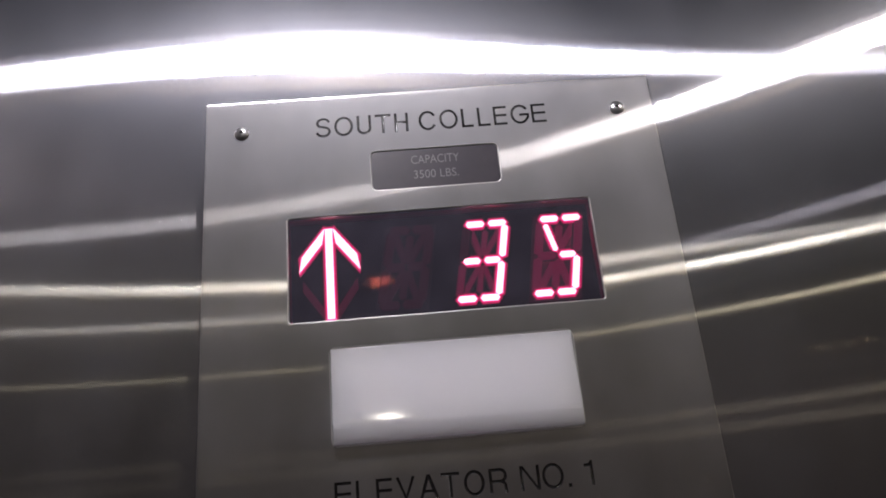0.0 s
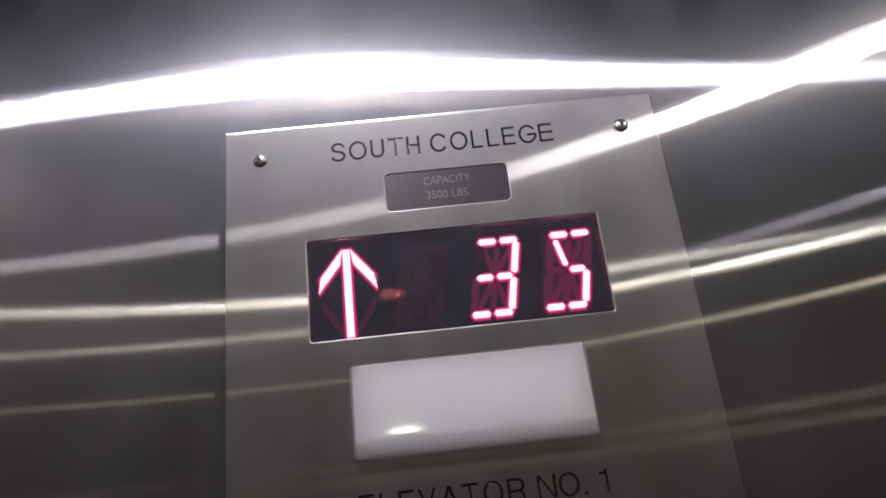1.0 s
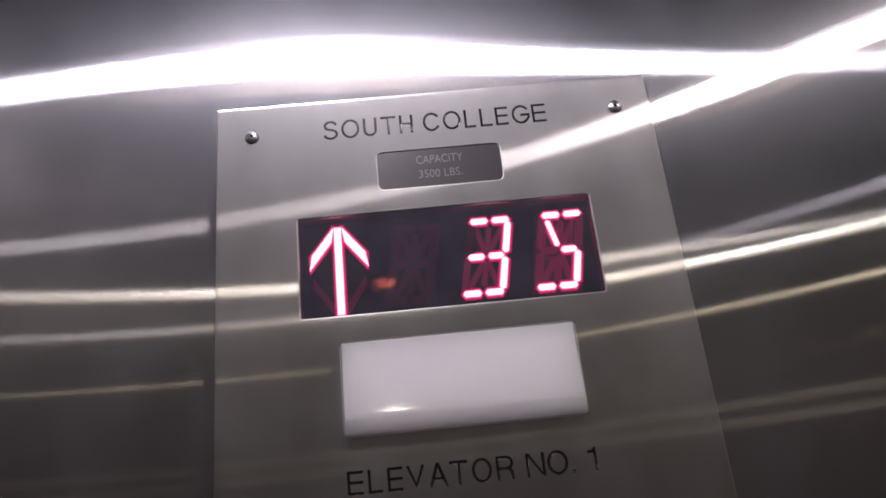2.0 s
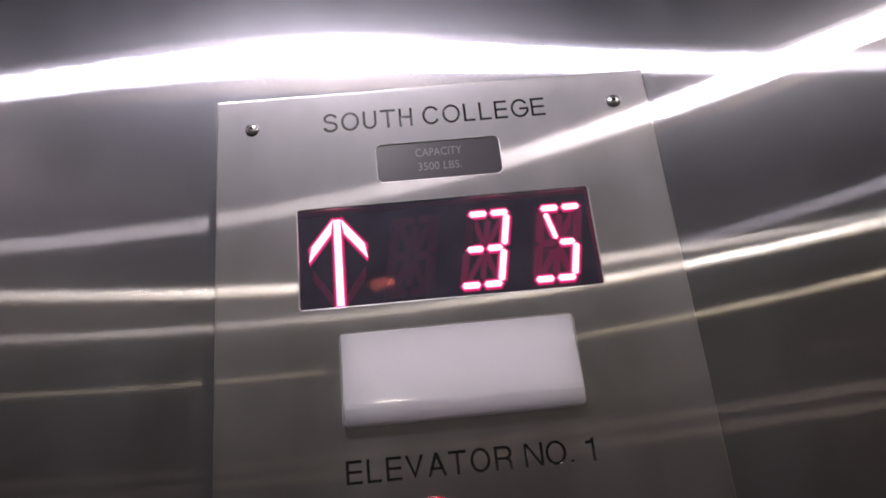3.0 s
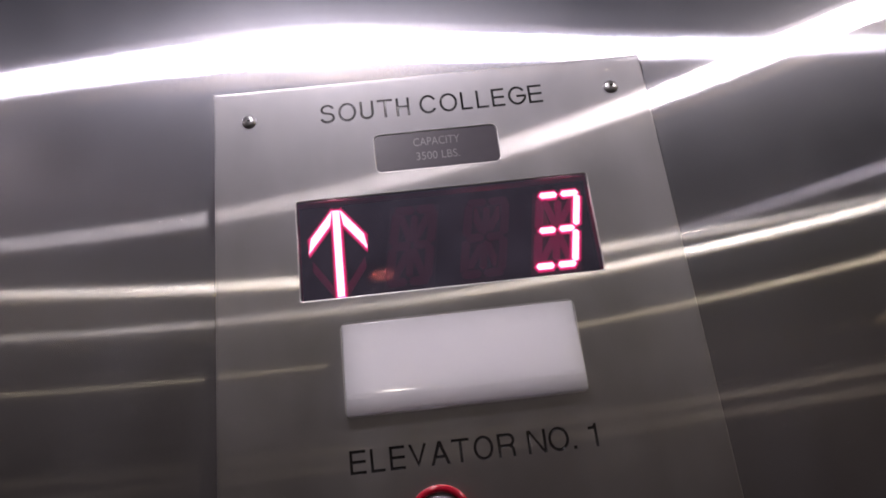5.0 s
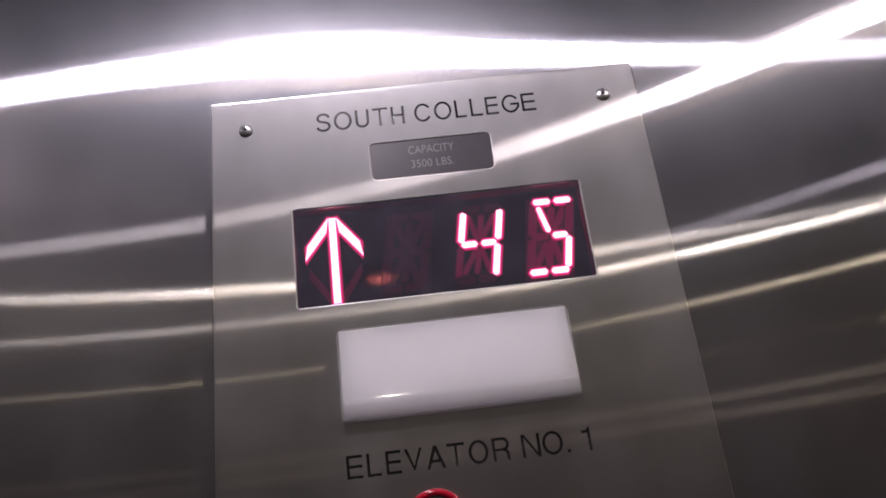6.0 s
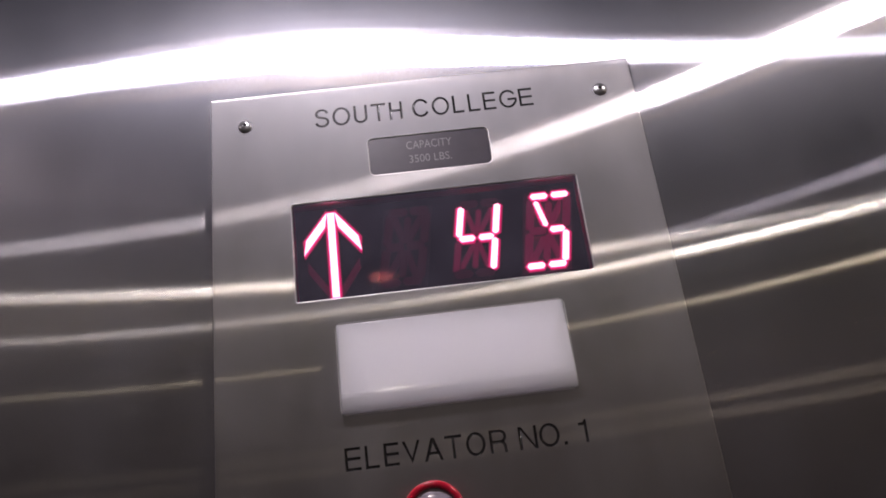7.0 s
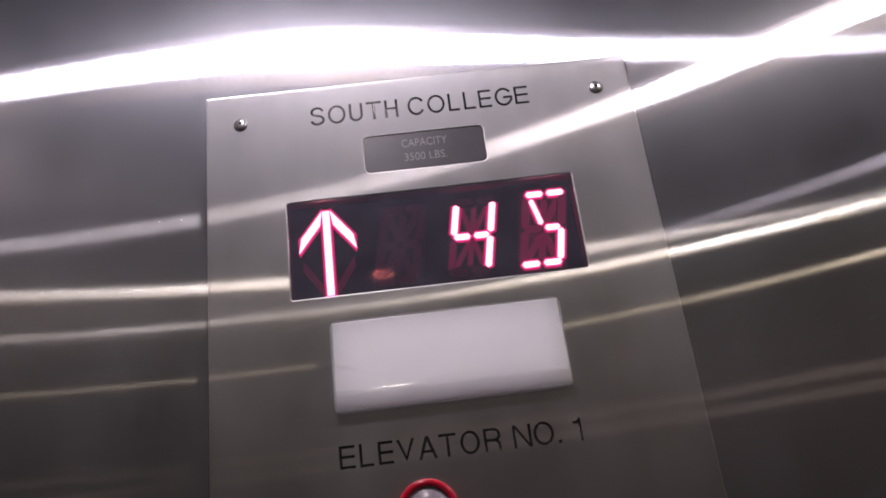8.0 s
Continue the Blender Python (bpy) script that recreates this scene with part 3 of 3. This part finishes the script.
pane = part("window_pane", bm, PANE, display, "smoked clear window")

SEG_Y = 0.0062


def bar_mesh(length, width, tip_a, tip_b, lean_a=0.0, lean_b=0.0, halo=True):
    """A bar along x with two faces: lit towards -y, unlit towards +y, on a thin flange that glows as its glare halo.
    Tips are pointed, or cut along a lean.
    """
    d = 0.0008

    def outline(grow):
        h, w = length / 2 + grow, width / 2 + grow
        tip = 0.7 * w
        pts = [(-h, 0)] if tip_a else []
        pts += [(-h + (tip if tip_a else 0) - lean_a, -w), (h - (tip if tip_b else 0) - lean_b, -w)]
        pts += [(h, 0)] if tip_b else []
        pts += [(h - (tip if tip_b else 0) + lean_b, w), (-h + (tip if tip_a else 0) + lean_a, w)]
        return pts
    bm = bmesh.new()
    # layers from the lit face to the unlit one: outline growth, depth, material of the faces up to the next layer
    layers = [(-0.0006, -d, 2), (0.0, -d * 0.7, 2)]
    layers += [(0.0, -d * 0.1, 3), (0.0010, -d * 0.1, 4), (0.0010, d * 0.1, 4), (0.0, d * 0.1, 1)] if halo else []
    layers += [(0.0, d * 0.7, 1), (-0.0006, d, 1)]
    rings = [[bm.verts.new((x, y, z)) for x, z in outline(g)] for g, y, _ in layers]
    n = len(rings[0])
    bm.faces.new(rings[0]).material_index = 0
    bm.faces.new(list(reversed(rings[-1]))).material_index = 1
    for k in range(len(rings) - 1):
        for i in range(n):
            j = (i + 1) % n
            bm.faces.new((rings[k][i], rings[k][j], rings[k + 1][j], rings[k + 1][i])).material_index = layers[k][2]
    return bm


# each bar turns over on its long axis: (bar, resting pose, lit in each of the three stages)
BARS = []


def bar(x0, z0, x1, z1, width, tips, stages, leans=(0.0, 0.0), dark=SEG_OFF, leaks=None):
    length = math.hypot(x1 - x0, z1 - z0)
    lit = any(stages)
    if leaks:
        stages = leaks
    mats = (SEG_LEAK, dark, dark) if leaks else (SEG_ON, dark, SEG_RIM, SEG_HALO, BOARD if dark is SEG_OFF else SEG_BODY) if lit else (dark, dark, dark)
    ob = part("segment", bar_mesh(length, width, *tips, *leans, halo=lit), mats, display)
    deep = SEG_Y + 0.00006 * (len(BARS) % 16) + (0.0 if lit else 0.0006)
    rest = Matrix.Translation(((x0 + x1) / 2, deep, (z0 + z1) / 2)) @ Matrix.Rotation(-math.atan2(z1 - z0, x1 - x0), 4, "Y")
    ob.matrix_basis = rest @ Matrix.Rotation(0.0 if stages[0] else math.pi, 4, "X")
    BARS.append((ob, rest, stages))
    return ob


# sixteen bars of a digit, in a box 0..1 wide and 0..1 high
W, HGT, SLANT = 0.0264, 0.0482, 0.0085
LAYOUT = {
    "a1": (-0.06, 1, 0.482, 1), "a2": (0.518, 1, 1.06, 1), "b": (1, 0.985, 1, 0.515), "c": (1, 0.485, 1, 0.015),
    "d1": (-0.06, 0, 0.482, 0), "d2": (0.518, 0, 1.06, 0), "e": (0, 0.485, 0, 0.015), "f": (0, 0.985, 0, 0.515),
    "g1": (-0.02, 0.5, 0.482, 0.5), "g2": (0.518, 0.5, 1.0, 0.5),
    "h": (0.10, 0.95, 0.47, 0.54), "i": (0.5, 0.93, 0.5, 0.55), "j": (0.90, 0.95, 0.53, 0.54),
    "k": (0.10, 0.05, 0.47, 0.46), "l": (0.5, 0.07, 0.5, 0.45), "m": (0.90, 0.05, 0.53, 0.46),
}
THREE = set("a1 a2 b c d1 d2 g1 g2".split())
FOUR = set("f g1 g2 b c".split())
FIVE = set("a1 a2 h g2 c d1 d2".split())


def digit(x, z, shown, dark=SEG_OFF):
    inner = W - 0.0044
    leaks = [bool(s) for s in shown] if any(shown) and dark is SEG_OFF else None
    if any(shown) and dark is SEG_OFF:
        body = BOARD
    else:
        body = SEG_BODY_LIT if dark is SEG_LEAK else SEG_BODY
    bm = bmesh.new()
    m = 0.0016
    foot = [(x - m, z - m), (x + W + m, z - m), (x + W + m + SLANT, z + HGT + m), (x - m + SLANT, z + HGT + m)]
    near, far = ([bm.verts.new((u, y, v)) for u, v in foot] for y in (0.0090, 0.0108))
    for i in range(4):
        bm.faces.new((near[i], near[(i + 1) % 4], far[(i + 1) % 4], far[i]))
    bm.faces.new(near)
    part("digit_module", bm, body, display)
    for key, (u0, v0, u1, v1) in LAYOUT.items():
        p0 = (x + 0.0022 + u0 * inner + v0 * SLANT, z + 0.0022 + v0 * (HGT - 0.0044))
        p1 = (x + 0.0022 + u1 * inner + v1 * SLANT, z + 0.0022 + v1 * (HGT - 0.0044))
        thin = 0.0041 if key in "hijklm" else 0.0049
        bar(*p0, *p1, thin, (True, True), [key in s for s in shown], dark=dark, leaks=leaks if not any(key in s for s in shown) else None)


digit(-0.0388, -0.1335, (set(), set(), set()))
digit(0.0042, -0.1335, (THREE, set(), FOUR))
digit(0.0470, -0.1335, (FIVE, THREE, FIVE), SEG_LEAK)

# arrow: a stem, two upper and two lower barbs
ON, OFF = (True, True, True), (False, False, False)
bar(-0.0640, -0.1370, -0.0640, -0.0828, 0.0053, (False, False), ON)
bar(-0.0806, -0.1048, -0.0668, -0.0873, 0.0058, (False, False), ON, (0.0042, 0.0042))
bar(-0.0612, -0.0873, -0.0474, -0.1048, 0.0058, (False, False), ON, (-0.0042, -0.0042))
bar(-0.0792, -0.1165, -0.0664, -0.1352, 0.0038, (False, False), OFF, (0.0024, 0.0024), SEG_DIM)
bar(-0.0616, -0.1352, -0.0488, -0.1165, 0.0038, (False, False), OFF, (-0.0024, -0.0024), SEG_DIM)


# ---- what moves: bars that change between stages turn over ----
def motions():
    changes = (3.10, 5.20)
    for ob, rest, stages in BARS:
        if len(set(stages)) == 1:
            continue
        at = 0 if stages[0] else 180
        rows = [(0.0, at)]
        for n, t in enumerate(changes):
            if stages[n] != stages[n + 1]:
                rows += [(t + k / 30, at + 60 * k) for k in range(4)]
                at += 180
        if rows[-1][0] < 8.0:
            rows.append((8.0, at))
        walk(ob, [(t, rest @ Matrix.Rotation(radians(a), 4, "X")) for t, a in rows])


motions()
